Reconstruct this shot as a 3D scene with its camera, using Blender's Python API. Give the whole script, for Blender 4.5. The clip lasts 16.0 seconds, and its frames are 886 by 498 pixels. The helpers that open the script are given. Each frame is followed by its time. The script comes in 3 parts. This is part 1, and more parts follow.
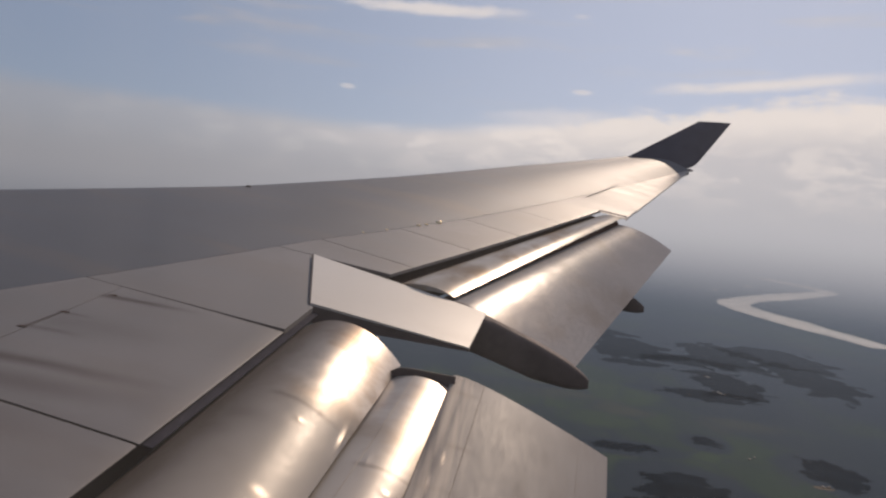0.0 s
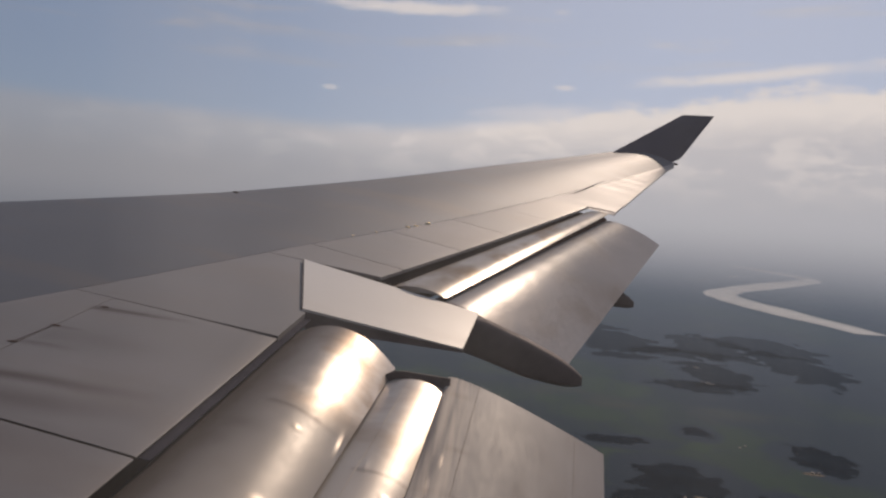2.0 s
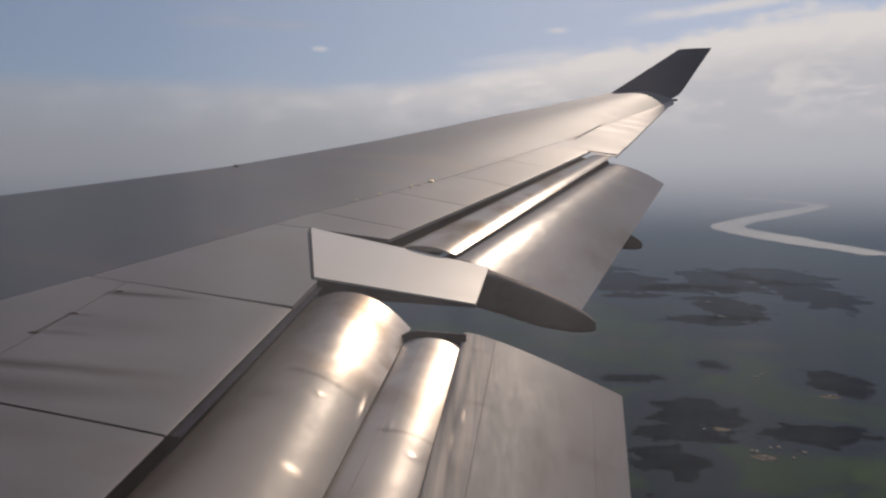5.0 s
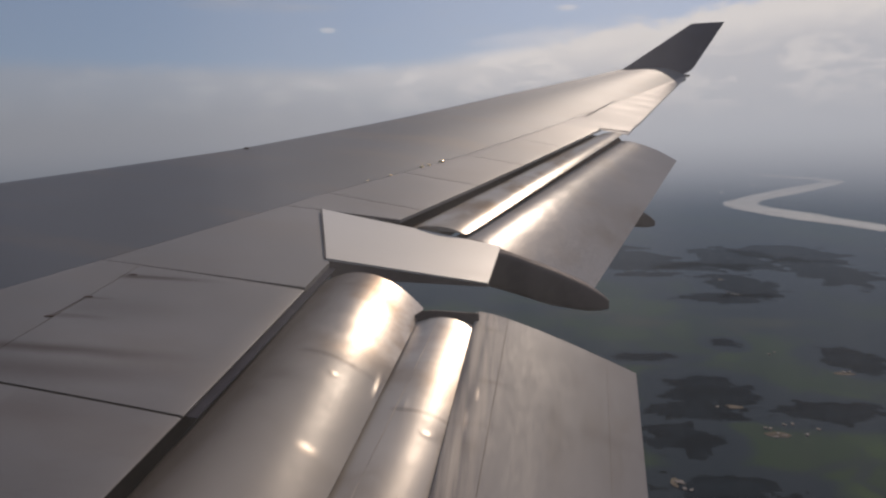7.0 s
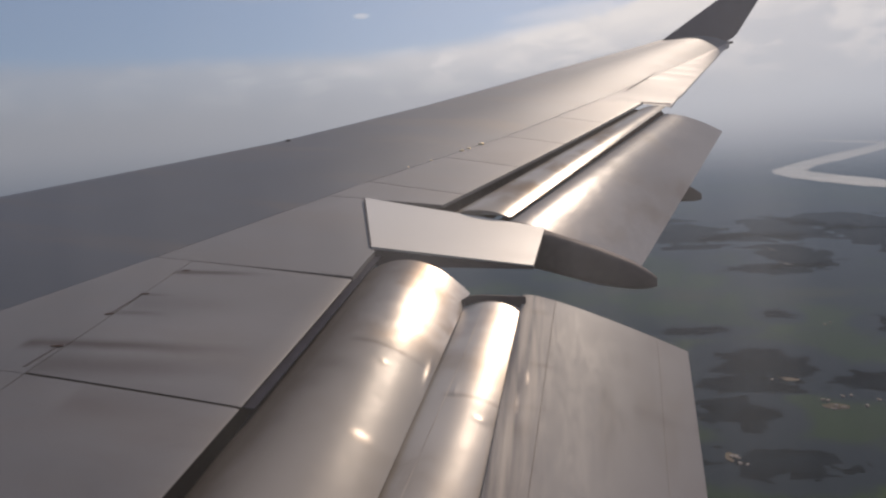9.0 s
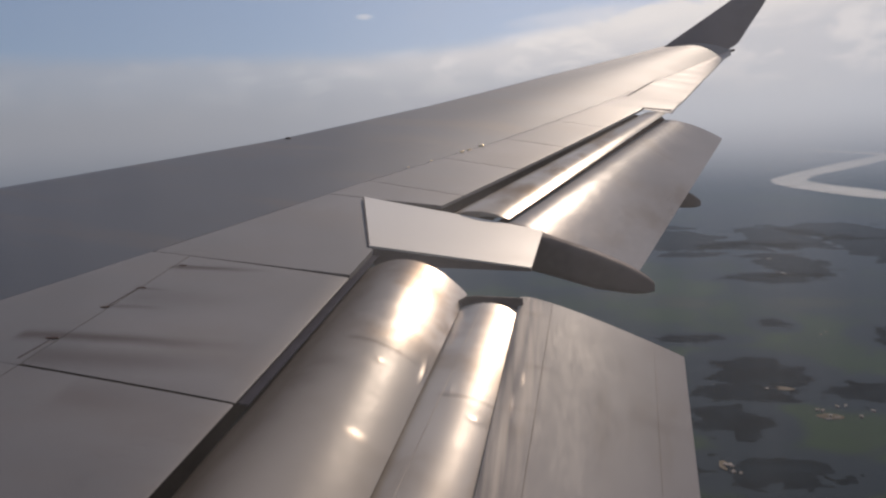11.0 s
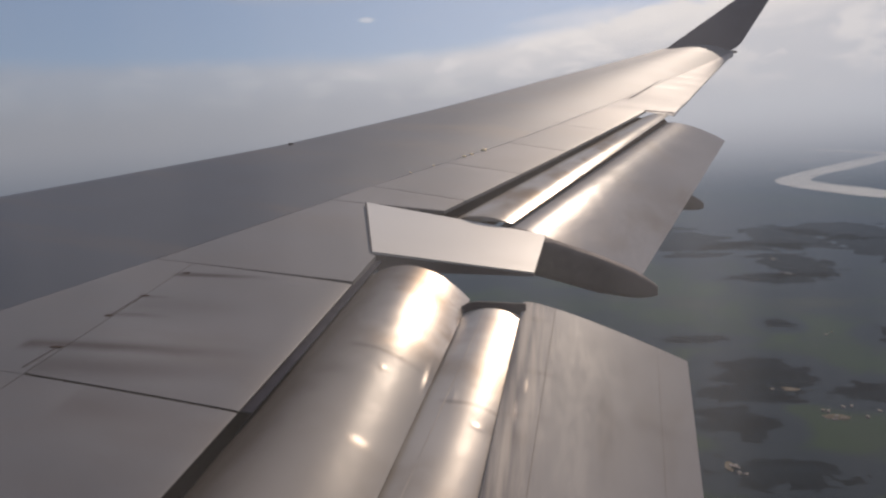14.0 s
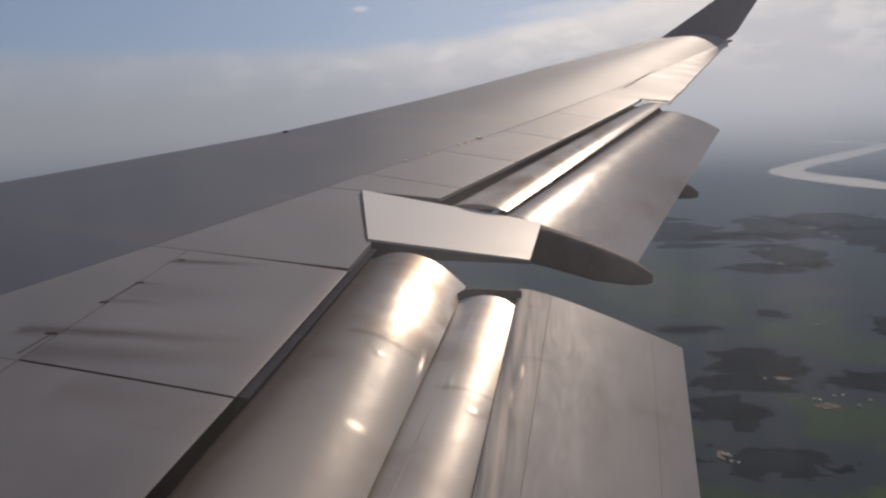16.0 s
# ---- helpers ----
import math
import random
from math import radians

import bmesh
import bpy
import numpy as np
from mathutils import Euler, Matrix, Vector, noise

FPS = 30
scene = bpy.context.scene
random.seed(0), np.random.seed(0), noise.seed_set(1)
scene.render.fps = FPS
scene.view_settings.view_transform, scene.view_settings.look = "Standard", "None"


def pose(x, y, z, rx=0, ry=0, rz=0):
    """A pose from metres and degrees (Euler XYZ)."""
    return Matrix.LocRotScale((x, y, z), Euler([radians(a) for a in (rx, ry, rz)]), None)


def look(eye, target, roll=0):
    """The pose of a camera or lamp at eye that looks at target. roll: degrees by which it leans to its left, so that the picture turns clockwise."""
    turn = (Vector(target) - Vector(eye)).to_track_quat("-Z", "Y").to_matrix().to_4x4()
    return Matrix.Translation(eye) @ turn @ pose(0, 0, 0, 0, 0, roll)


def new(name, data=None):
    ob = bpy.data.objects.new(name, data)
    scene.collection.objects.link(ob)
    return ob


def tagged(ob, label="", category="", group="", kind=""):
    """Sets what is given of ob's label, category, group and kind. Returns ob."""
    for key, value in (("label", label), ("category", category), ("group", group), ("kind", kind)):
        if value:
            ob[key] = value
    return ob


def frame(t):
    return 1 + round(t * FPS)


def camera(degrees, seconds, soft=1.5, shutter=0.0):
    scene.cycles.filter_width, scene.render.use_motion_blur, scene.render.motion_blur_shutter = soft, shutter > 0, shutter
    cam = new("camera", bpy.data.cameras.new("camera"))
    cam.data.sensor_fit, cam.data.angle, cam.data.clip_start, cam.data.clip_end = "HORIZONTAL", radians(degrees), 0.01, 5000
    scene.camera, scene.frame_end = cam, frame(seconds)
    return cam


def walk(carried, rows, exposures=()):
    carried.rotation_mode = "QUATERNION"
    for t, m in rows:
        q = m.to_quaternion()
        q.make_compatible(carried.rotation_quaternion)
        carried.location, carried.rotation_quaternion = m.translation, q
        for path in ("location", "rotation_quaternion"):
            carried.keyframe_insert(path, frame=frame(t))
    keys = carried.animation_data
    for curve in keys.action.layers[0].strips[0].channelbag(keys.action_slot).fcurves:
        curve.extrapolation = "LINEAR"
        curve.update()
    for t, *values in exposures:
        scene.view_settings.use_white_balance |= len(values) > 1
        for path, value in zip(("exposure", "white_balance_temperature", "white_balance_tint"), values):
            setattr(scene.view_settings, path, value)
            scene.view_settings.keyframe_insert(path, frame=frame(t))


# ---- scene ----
cam = camera(63.9, 16.0, soft=2.3)
PATH = [
    (0, (0.081, 3.006, -0.028), (-0.132, 4.993, -0.117), 5.7),
    (0.5, (0.073, 2.995, 0.001), (-0.137, 4.982, -0.084), 5.7),
    (1, (0.077, 2.989, 0.001), (-0.134, 4.976, -0.079), 5.4),
    (1.5, (0.065, 2.991, 0.016), (-0.145, 4.978, -0.068), 5.1),
    (2, (0.031, 2.991, 0.01), (-0.146, 4.981, -0.08), 4.2),
    (2.5, (0.036, 2.975, 0.006), (-0.131, 4.965, -0.104), 2.7),
    (3, (0.025, 2.981, 0.021), (-0.159, 4.968, -0.111), 1.4),
    (3.5, (0.036, 2.986, 0.027), (-0.158, 4.97, -0.143), 0.3),
    (4, (0.036, 2.968, 0.047), (-0.154, 4.95, -0.143), -0.2),
    (6.5, (-0.009, 2.992, 0.025), (-0.215, 4.965, -0.227), -1.1),
    (7, (0.008, 2.996, 0.021), (-0.212, 4.966, -0.247), -1.3),
    (7.5, (0.011, 2.998, 0.045), (-0.217, 4.964, -0.241), -1.3),
    (8, (-0.019, 2.98, 0.028), (-0.296, 4.94, -0.258), -2.2),
    (8.5, (-0.01, 2.986, 0.055), (-0.288, 4.943, -0.247), -2.7),
    (9, (-0.009, 2.987, 0.062), (-0.349, 4.933, -0.251), -4.1),
    (11.5, (-0.014, 2.995, 0.033), (-0.345, 4.944, -0.273), -2.7),
    (12, (-0.012, 2.984, 0.045), (-0.344, 4.933, -0.258), -2.6),
    (12.5, (-0.015, 2.991, 0.057), (-0.351, 4.942, -0.227), -2.5),
    (13, (-0.006, 3.0, 0.063), (-0.351, 4.949, -0.224), -2.6),
    (13.5, (-0.01, 3.001, 0.057), (-0.352, 4.951, -0.23), -2.9),
    (14, (0.002, 2.994, 0.078), (-0.342, 4.941, -0.222), -3.3),
    (14.5, (0.004, 2.992, 0.063), (-0.339, 4.939, -0.238), -3.4),
    (15, (-0.004, 2.988, 0.068), (-0.344, 4.935, -0.243), -3.4),
    (15.5, (0.01, 2.977, 0.07), (-0.328, 4.922, -0.252), -3.4),
    (16, (-0.018, 2.988, 0.042), (-0.347, 4.933, -0.286), -3.2),
]
walk(cam, [(t, look(eye, target, roll)) for t, eye, target, roll in PATH], exposures=[(0.0, 0.09, 6850, 16), (1.5, 0.09, 6800, 16), (2.0, -0.05, 6800, 16), (3.0, -0.09, 6700, 15), (4.0, -0.03, 6600, 14), (7.0, -0.12, 6500, 14),
                           (8.0, -0.13, 6500, 14), (8.5, 0.08, 6500, 14), (9.0, 0.13, 6500, 14), (13.0, 0.13, 6500, 14), (16.0, 0.08, 6500, 14)])

# ---- light ----
SUN_AZ, SUN_EL = 20.0, 39.5          # degrees from +y towards +x, and above the horizon
sun_way = Vector((math.sin(radians(SUN_AZ)) * math.cos(radians(SUN_EL)),
                  math.cos(radians(SUN_AZ)) * math.cos(radians(SUN_EL)), math.sin(radians(SUN_EL))))
sun_data = bpy.data.lights.new("sun", "SUN")
sun_data.energy, sun_data.angle, sun_data.color = 2.4, radians(0.6), (1.0, 0.84, 0.66)
sun = new("sun", sun_data)
sun.matrix_world = look(sun_way * 60, (0, 0, 0))


class Nodes:
    """Short hand for a node tree."""

    def __init__(self, tree):
        self.tree = tree
        tree.nodes.clear()

    def add(self, kind):
        return self.tree.nodes.new(kind)

    def put(self, socket, value):
        if isinstance(value, bpy.types.NodeSocket):
            self.tree.links.new(value, socket)
        elif value is not None:
            socket.default_value = value

    def math(self, op, a, b=0.0, c=None, clamp=False):
        n = self.add("ShaderNodeMath")
        n.operation, n.use_clamp = op, clamp
        self.put(n.inputs[0], a)
        self.put(n.inputs[1], b)
        if c is not None:
            self.put(n.inputs[2], c)
        return n.outputs[0]

    def step(self, value, lo, hi, out_lo=0.0, out_hi=1.0):
        n = self.add("ShaderNodeMapRange")
        n.interpolation_type = "SMOOTHSTEP"
        for i, v in enumerate((value, lo, hi, out_lo, out_hi)):
            self.put(n.inputs[i], v)
        return n.outputs[0]

    def line(self, value, lo, hi, out_lo=0.0, out_hi=1.0):
        n = self.add("ShaderNodeMapRange")
        for i, v in enumerate((value, lo, hi, out_lo, out_hi)):
            self.put(n.inputs[i], v)
        return n.outputs[0]

    def mix(self, fac, a, b, blend="MIX"):
        n = self.add("ShaderNodeMix")
        n.data_type, n.blend_type = "RGBA", blend
        self.put(n.inputs["Factor"], fac)
        self.put(n.inputs[6], a)
        self.put(n.inputs[7], b)
        return n.outputs[2]

    def noise(self, vector, scale, detail=4.0, rough=0.55, stretch=None, warp=0.0):
        if stretch is not None:
            m = self.add("ShaderNodeMapping")
            self.put(m.inputs["Vector"], vector)
            m.inputs["Scale"].default_value = stretch
            vector = m.outputs[0]
        n = self.add("ShaderNodeTexNoise")
        self.put(n.inputs["Vector"], vector)
        n.inputs["Scale"].default_value, n.inputs["Detail"].default_value = scale, detail
        n.inputs["Roughness"].default_value, n.inputs["Distortion"].default_value = rough, warp
        return n.outputs["Fac"]

    def split(self, vector):
        n = self.add("ShaderNodeSeparateXYZ")
        self.put(n.inputs[0], vector)
        return n.outputs


def rgb(r, g, b):
    return (r, g, b, 1.0)


def make_sky():
    w = bpy.data.worlds.new("hazy_sky")
    scene.world = w
    w.use_nodes = True
    k = Nodes(w.node_tree)
    out = k.add("ShaderNodeOutputWorld")
    bg = k.add("ShaderNodeBackground")
    k.put(out.inputs[0], bg.outputs[0])
    sky = k.add("ShaderNodeTexSky")
    sky.sky_type, sky.sun_disc = "NISHITA", False
    sky.sun_elevation, sky.sun_rotation = radians(SUN_EL), radians(SUN_AZ)
    sky.air_density, sky.dust_density, sky.altitude = 1.0, 0.8, 300
    way = k.add("ShaderNodeTexCoord").outputs["Generated"]
    x, y, z = k.split(way)
    flat = k.add("ShaderNodeVectorMath")
    flat.operation = "SCALE"
    k.put(flat.inputs[0], sky.outputs[0])
    flat.inputs["Scale"].default_value = 0.06
    near_sun = k.step(x, -0.75, 0.25)
    clear = k.mix(0.7, flat.outputs[0], k.mix(near_sun, rgb(0.185, 0.255, 0.375), rgb(0.44, 0.51, 0.65)))
    # haze: towards the sun's side it is brighter and warmer
    haze = k.mix(near_sun, rgb(0.275, 0.290, 0.318), rgb(0.49, 0.495, 0.515))
    wisp = k.noise(way, 4.0, 6.0, 0.6, (1.0, 1.0, 9.0), 0.5)
    puff = k.noise(way, 16.0, 6.0, 0.62, (1.0, 1.0, 2.6), 0.3)
    # bank of thin cloud, its top higher on the sun's side
    top = k.math("ADD", k.step(x, -0.25, 0.42, 0.122, 0.195), k.math("MULTIPLY", k.math("SUBTRACT", puff, 0.5), k.step(x, -0.05, 0.25, 0.014, 0.09)))
    above = k.math("SUBTRACT", z, top)
    bank = k.math("MULTIPLY", k.step(above, 0.006, -0.020), k.step(x, -0.7, 0.2, 0.6, 0.95))
    streak = k.step(wisp, 0.52, 0.74)
    high = k.math("MULTIPLY", k.math("MULTIPLY", streak, 0.6), k.step(z, 0.12, 0.26))
    cover = k.math("MULTIPLY", k.math("ADD", bank, high, clamp=True), k.step(z, 0.75, 0.3))
    # sunlit upper rim of the bank on the sun's side
    rim = k.math("MULTIPLY", k.math("MULTIPLY", k.step(above, -0.075, -0.012), k.step(above, 0.016, -0.002)), k.step(x, -0.9, 0.35))
    lit = k.math("MULTIPLY", k.math("ADD", k.math("MULTIPLY", k.step(puff, 0.44, 0.62), 0.55), k.math("MULTIPLY", rim, 1.1)), k.math("MAXIMUM", near_sun, 0.15), clamp=True)
    cloud = k.mix(lit, haze, rgb(0.72, 0.69, 0.655))
    colour = k.mix(cover, clear, cloud)
    # single streaks: bearing, height, slope, half length, half thickness
    for sx, sz, slope, long, tall, amount in ((-0.144, 0.275, 0.03, 0.13, 0.010, 0.75), (0.30, 0.206, 0.08, 0.17, 0.011, 0.75), (-0.254, 0.165, 0.0, 0.014, 0.005, 0.42), (0.062, 0.186, 0.0, 0.018, 0.005, 0.5), (0.05, 0.28, 0.0, 0.018, 0.005, 0.3), (0.02, 0.152, 0.10, 0.10, 0.012, 0.35)):
        u = k.math("DIVIDE", k.math("SUBTRACT", x, sx), long)
        v = k.math("DIVIDE", k.math("SUBTRACT", k.math("SUBTRACT", z, sz), k.math("MULTIPLY", k.math("SUBTRACT", x, sx), slope)), tall)
        d = k.math("SQRT", k.math("ADD", k.math("MULTIPLY", u, u), k.math("MULTIPLY", v, v)))
        d = k.math("ADD", d, k.math("MULTIPLY", k.math("SUBTRACT", puff, 0.5), 1.6))
        colour = k.mix(k.math("MULTIPLY", k.step(d, 1.1, 0.2), amount), colour, rgb(0.72, 0.69, 0.655))
    low = k.step(z, 0.11, 0.02)
    colour = k.mix(low, colour, k.mix(near_sun, rgb(0.235, 0.252, 0.280), rgb(0.425, 0.443, 0.475)))
    # distance below the horizon: bluish haze over land, painted into the sky
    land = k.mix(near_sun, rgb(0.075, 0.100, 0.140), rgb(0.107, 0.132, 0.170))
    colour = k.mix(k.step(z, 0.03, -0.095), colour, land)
    k.put(bg.inputs[0], colour)
    bg.inputs[1].default_value = 1.0


make_sky()


# ---- materials ----
def material(name):
    m = bpy.data.materials.new(name)
    m.use_nodes = True
    k = Nodes(m.node_tree)
    out = k.add("ShaderNodeOutputMaterial")
    b = k.add("ShaderNodeBsdfPrincipled")
    k.put(out.inputs[0], b.outputs[0])
    return m, k, b, out


def place_of(k):
    return k.add("ShaderNodeNewGeometry").outputs["Position"]


def bump(k, b, height, strength, distance=0.01):
    n = k.add("ShaderNodeBump")
    n.inputs["Strength"].default_value, n.inputs["Distance"].default_value = strength, distance
    k.put(n.inputs["Height"], height)
    k.put(b.inputs["Normal"], n.outputs[0])


def skin(name, light, dark, rough, metal=0.0, grime=0.5, waves=0.25, brown=(0.16, 0.11, 0.075), streaks=(), soot=None, shine=0.5, grain=(0.22, 1.6, 1.0), uneven=0.18, glint_span=None, patchy=(0.5, 0.8), dusty=0.0, veer=0.0, dents=(), speckle=0.18):
    """Painted or bare sheet metal with airflow stains along the chord, and faint waviness."""
    m, k, b, _ = material(name)
    p = place_of(k)
    clean = 1.0
    broad = k.noise(p, 0.35, 3.0, 0.5)
    drift = k.noise(p, 1.1, 5.0, 0.6, grain)
    fine = k.noise(p, 14.0, 4.0, 0.6, grain)
    c = k.mix(k.step(broad, 0.3, 0.7), rgb(*light), rgb(*dark))
    c = k.mix(k.math("MULTIPLY", k.step(drift, *patchy), grime), c, rgb(*brown))
    c = k.mix(k.math("MULTIPLY", k.step(fine, 0.52, 0.75), speckle), c, rgb(*[v * 0.6 for v in dark]))
    if glint_span:                                                # glint held to one end by painted falloff: from, to, dull metal, darkening
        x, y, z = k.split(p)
        bright_end = k.step(k.math("ADD", y, k.math("MULTIPLY", k.math("SUBTRACT", k.noise(p, 1.7, 4.0, 0.6), 0.5), 1.6)), glint_span[0], glint_span[1])
        metal = k.math("MULTIPLY", metal, k.line(bright_end, 0.0, 1.0, glint_span[2], 1.0))
        c = k.mix(k.math("MULTIPLY", k.math("SUBTRACT", 1.0, bright_end), glint_span[3]), c, rgb(*[v * 0.5 for v in dark]))
    if streaks:
        x, y, z = k.split(p)
        total = None
        for sx, sy, wide, long, amount in streaks:
            d = k.math("DIVIDE", k.math("ADD", k.math("SUBTRACT", k.math("SUBTRACT", y, sy), k.math("MULTIPLY", k.math("SUBTRACT", x, sx), veer)), k.math("MULTIPLY", k.math("SUBTRACT", drift, 0.5), 0.16)), wide)
            bell = k.math("POWER", 2.718, k.math("MULTIPLY", k.math("MULTIPLY", d, d), -1.0))
            run = k.math("MULTIPLY", k.step(x, sx - 0.06, sx + 0.06), k.step(x, sx + long, sx + long * 0.3))
            s = k.math("MULTIPLY", k.math("MULTIPLY", bell, run), amount)
            total = s if total is None else k.math("MAXIMUM", total, s)
        c = k.mix(total, c, rgb(0.06, 0.042, 0.036))
        clean = k.math("SUBTRACT", 1.0, k.math("MULTIPLY", total, 0.9))
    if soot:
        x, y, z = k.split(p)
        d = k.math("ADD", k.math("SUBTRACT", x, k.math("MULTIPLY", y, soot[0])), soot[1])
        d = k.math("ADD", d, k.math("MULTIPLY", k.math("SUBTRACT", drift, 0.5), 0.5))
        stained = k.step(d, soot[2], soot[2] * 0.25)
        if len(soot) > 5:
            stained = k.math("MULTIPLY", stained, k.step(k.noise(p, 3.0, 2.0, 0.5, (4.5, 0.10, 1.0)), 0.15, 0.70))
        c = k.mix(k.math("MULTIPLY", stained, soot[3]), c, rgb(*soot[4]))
        if len(soot) > 5:                                     # streaks of bare metal, lightened as if the nose were sunlit
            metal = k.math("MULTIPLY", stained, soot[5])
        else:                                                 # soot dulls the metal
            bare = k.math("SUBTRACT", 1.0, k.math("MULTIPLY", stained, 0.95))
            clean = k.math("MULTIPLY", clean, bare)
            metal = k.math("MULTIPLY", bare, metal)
    k.put(b.inputs["Base Color"], c)
    relief = k.math("ADD", k.math("MULTIPLY", broad, 0.7), k.math("MULTIPLY", k.noise(p, 2.6, 2.0, 0.4), 0.3))
    if dents:                                                 # small bumps of bare metal, placed to catch sun glints
        x, y, z = k.split(p)
        bare = 0.0
        for dx, dy, a, c2, high in dents:
            u, v = k.math("DIVIDE", k.math("SUBTRACT", x, dx), a), k.math("DIVIDE", k.math("SUBTRACT", y, dy), c2)
            bell = k.math("POWER", 2.718, k.math("MULTIPLY", k.math("ADD", k.math("MULTIPLY", u, u), k.math("MULTIPLY", v, v)), -1.0))
            relief = k.math("ADD", relief, k.math("MULTIPLY", bell, high))
            bare = k.math("MAXIMUM", bare, bell)
        metal = k.math("MAXIMUM", metal, k.math("MULTIPLY", bare, 0.6))
    k.put(b.inputs["Metallic"], metal)
    k.put(b.inputs["Specular IOR Level"], k.math("MULTIPLY", clean, shine))
    k.put(b.inputs["Sheen Weight"], k.math("MULTIPLY", clean, dusty))
    b.inputs["Sheen Roughness"].default_value = 0.5
    k.put(b.inputs["Roughness"], k.line(k.math("ADD", k.math("MULTIPLY", drift, 0.6), k.math("MULTIPLY", fine, 0.4)), 0.3, 0.7, rough * (1 - uneven), rough * (1 + uneven)))
    bump(k, b, relief, waves, 0.06)
    return m


def plain(name, colour, rough, metal=0.0, vary=0.25, scale=6.0, shine=0.2):
    m, k, b, _ = material(name)
    p = place_of(k)
    n = k.noise(p, scale, 5.0, 0.6)
    k.put(b.inputs["Base Color"], k.mix(k.step(n, 0.3, 0.75), rgb(*colour), rgb(*[v * (1 - vary) for v in colour])))
    k.put(b.inputs["Roughness"], k.line(n, 0.3, 0.7, rough * 0.9, min(1.0, rough * 1.12)))
    b.inputs["Metallic"].default_value = metal
    b.inputs["Specular IOR Level"].default_value = shine
    bump(k, b, n, 0.08, 0.004)
    return m


SPOILER_STREAKS = ((-4.52, 10.53, 0.05, 1.3, 0.85), (-4.62, 9.92, 0.04, 0.5, 0.5), (-4.70, 9.50, 0.05, 0.8, 0.5),
                   (-5.15, 8.80, 0.085, 2.5, 0.78), (-4.80, 8.50, 0.17, 2.2, 0.55), (-4.6, 9.75, 0.22, 1.6, 0.25), (-4.2, 8.10, 0.20, 1.6, 0.25))
MAT_BOX = skin("grey_wing_coating", (0.054, 0.061, 0.077), (0.042, 0.048, 0.061), 0.59, 0.42, 0.30, 0.05, shine=1.0, dusty=0.05, patchy=(0.45, 0.75), uneven=0.05)
MAT_PANEL = skin("light_grey_wing_paint", (0.127, 0.111, 0.104), (0.078, 0.069, 0.065), 0.52, 0.26, 0.65, 0.07, (0.10, 0.078, 0.066), SPOILER_STREAKS, shine=1.0, grain=(0.45, 1.2, 1.0), uneven=0.06, patchy=(0.42, 0.72), dusty=0.17, veer=0.17)
MAT_TIP = skin("pale_tip_paint", (0.19, 0.174, 0.174), (0.140, 0.127, 0.130), 0.58, 0.06, 0.5, 0.08, (0.11, 0.09, 0.08), shine=0.6, uneven=0.12, dusty=0.1)
BARE = dict(rough=0.375, metal=0.9, grime=0.85, waves=0.22, brown=(0.19, 0.13, 0.085), grain=(0.8, 1.0, 1.0), glint_span=(8.9, 10.6, 0.05, 0.85), patchy=(0.45, 0.66), uneven=0.22, shine=0.2)
MAT_FLAP = skin("stained_bare_metal", (0.60, 0.54, 0.49), (0.42, 0.37, 0.32), streaks=((-1.15, 8.98, 0.03, 0.9, 0.35), (-0.75, 8.75, 0.12, 0.5, 0.3)), dents=((-0.80, 8.72, 0.05, 0.04, 0.3), (-1.05, 9.05, 0.03, 0.10, 0.22)), **dict(BARE, glint_span=(8.5, 10.5, 0.14, 0.45), grime=0.55, patchy=(0.42, 0.70)))
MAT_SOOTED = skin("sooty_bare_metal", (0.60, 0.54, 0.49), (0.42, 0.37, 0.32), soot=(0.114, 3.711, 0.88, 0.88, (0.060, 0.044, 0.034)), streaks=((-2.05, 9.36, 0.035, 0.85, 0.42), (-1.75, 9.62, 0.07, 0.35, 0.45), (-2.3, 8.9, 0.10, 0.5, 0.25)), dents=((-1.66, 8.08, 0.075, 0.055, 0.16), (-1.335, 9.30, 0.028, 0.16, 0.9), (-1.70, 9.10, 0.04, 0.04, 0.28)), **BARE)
MAT_OUTER = skin("stained_outer_flap_metal", (0.38, 0.34, 0.295), (0.25, 0.225, 0.195), 0.22, 0.14, 0.85, 0.20, (0.20, 0.135, 0.08), grain=(0.8, 0.7, 1.0), shine=0.03, uneven=0.30, patchy=(0.42, 0.66), glint_span=(19.5, 13.6, 0.2, 0.0))
# aft flap: its pale nose colour carries the sunlit brightness there
MAT_AFT = skin("worn_flap_paint", (0.165, 0.154, 0.156), (0.122, 0.114, 0.116), 0.48, 0.0, 0.75, 0.06, (0.108, 0.086, 0.074), shine=0.1, grain=(1.5, 0.30, 1.0), uneven=0.14, patchy=(0.48, 0.80), streaks=((-0.75, 8.93, 0.03, 0.75, 0.3), (-0.55, 8.62, 0.10, 0.3, 0.35), (-0.52, 10.72, 0.05, 0.4, 0.5), (-0.42, 9.65, 0.04, 0.35, 0.4), (0.55, 9.3, 0.12, 0.7, 0.18)), soot=(0.051, 1.169, 0.55, 0.85, (0.52, 0.44, 0.355), 0.06), dents=((-0.50, 8.97, 0.022, 0.14, 0.8), (-0.42, 9.40, 0.02, 0.10, 0.4)), speckle=0.07)
MAT_WORN = skin("half_polished_flap_metal", (0.27, 0.252, 0.244), (0.215, 0.200, 0.193), 0.27, 0.07, 0.6, 0.26, (0.16, 0.13, 0.11), shine=0.01, grain=(1.2, 0.5, 1.0), uneven=0.30, patchy=(0.44, 0.72), glint_span=(16.6, 13.7, 0.0, 0.0))
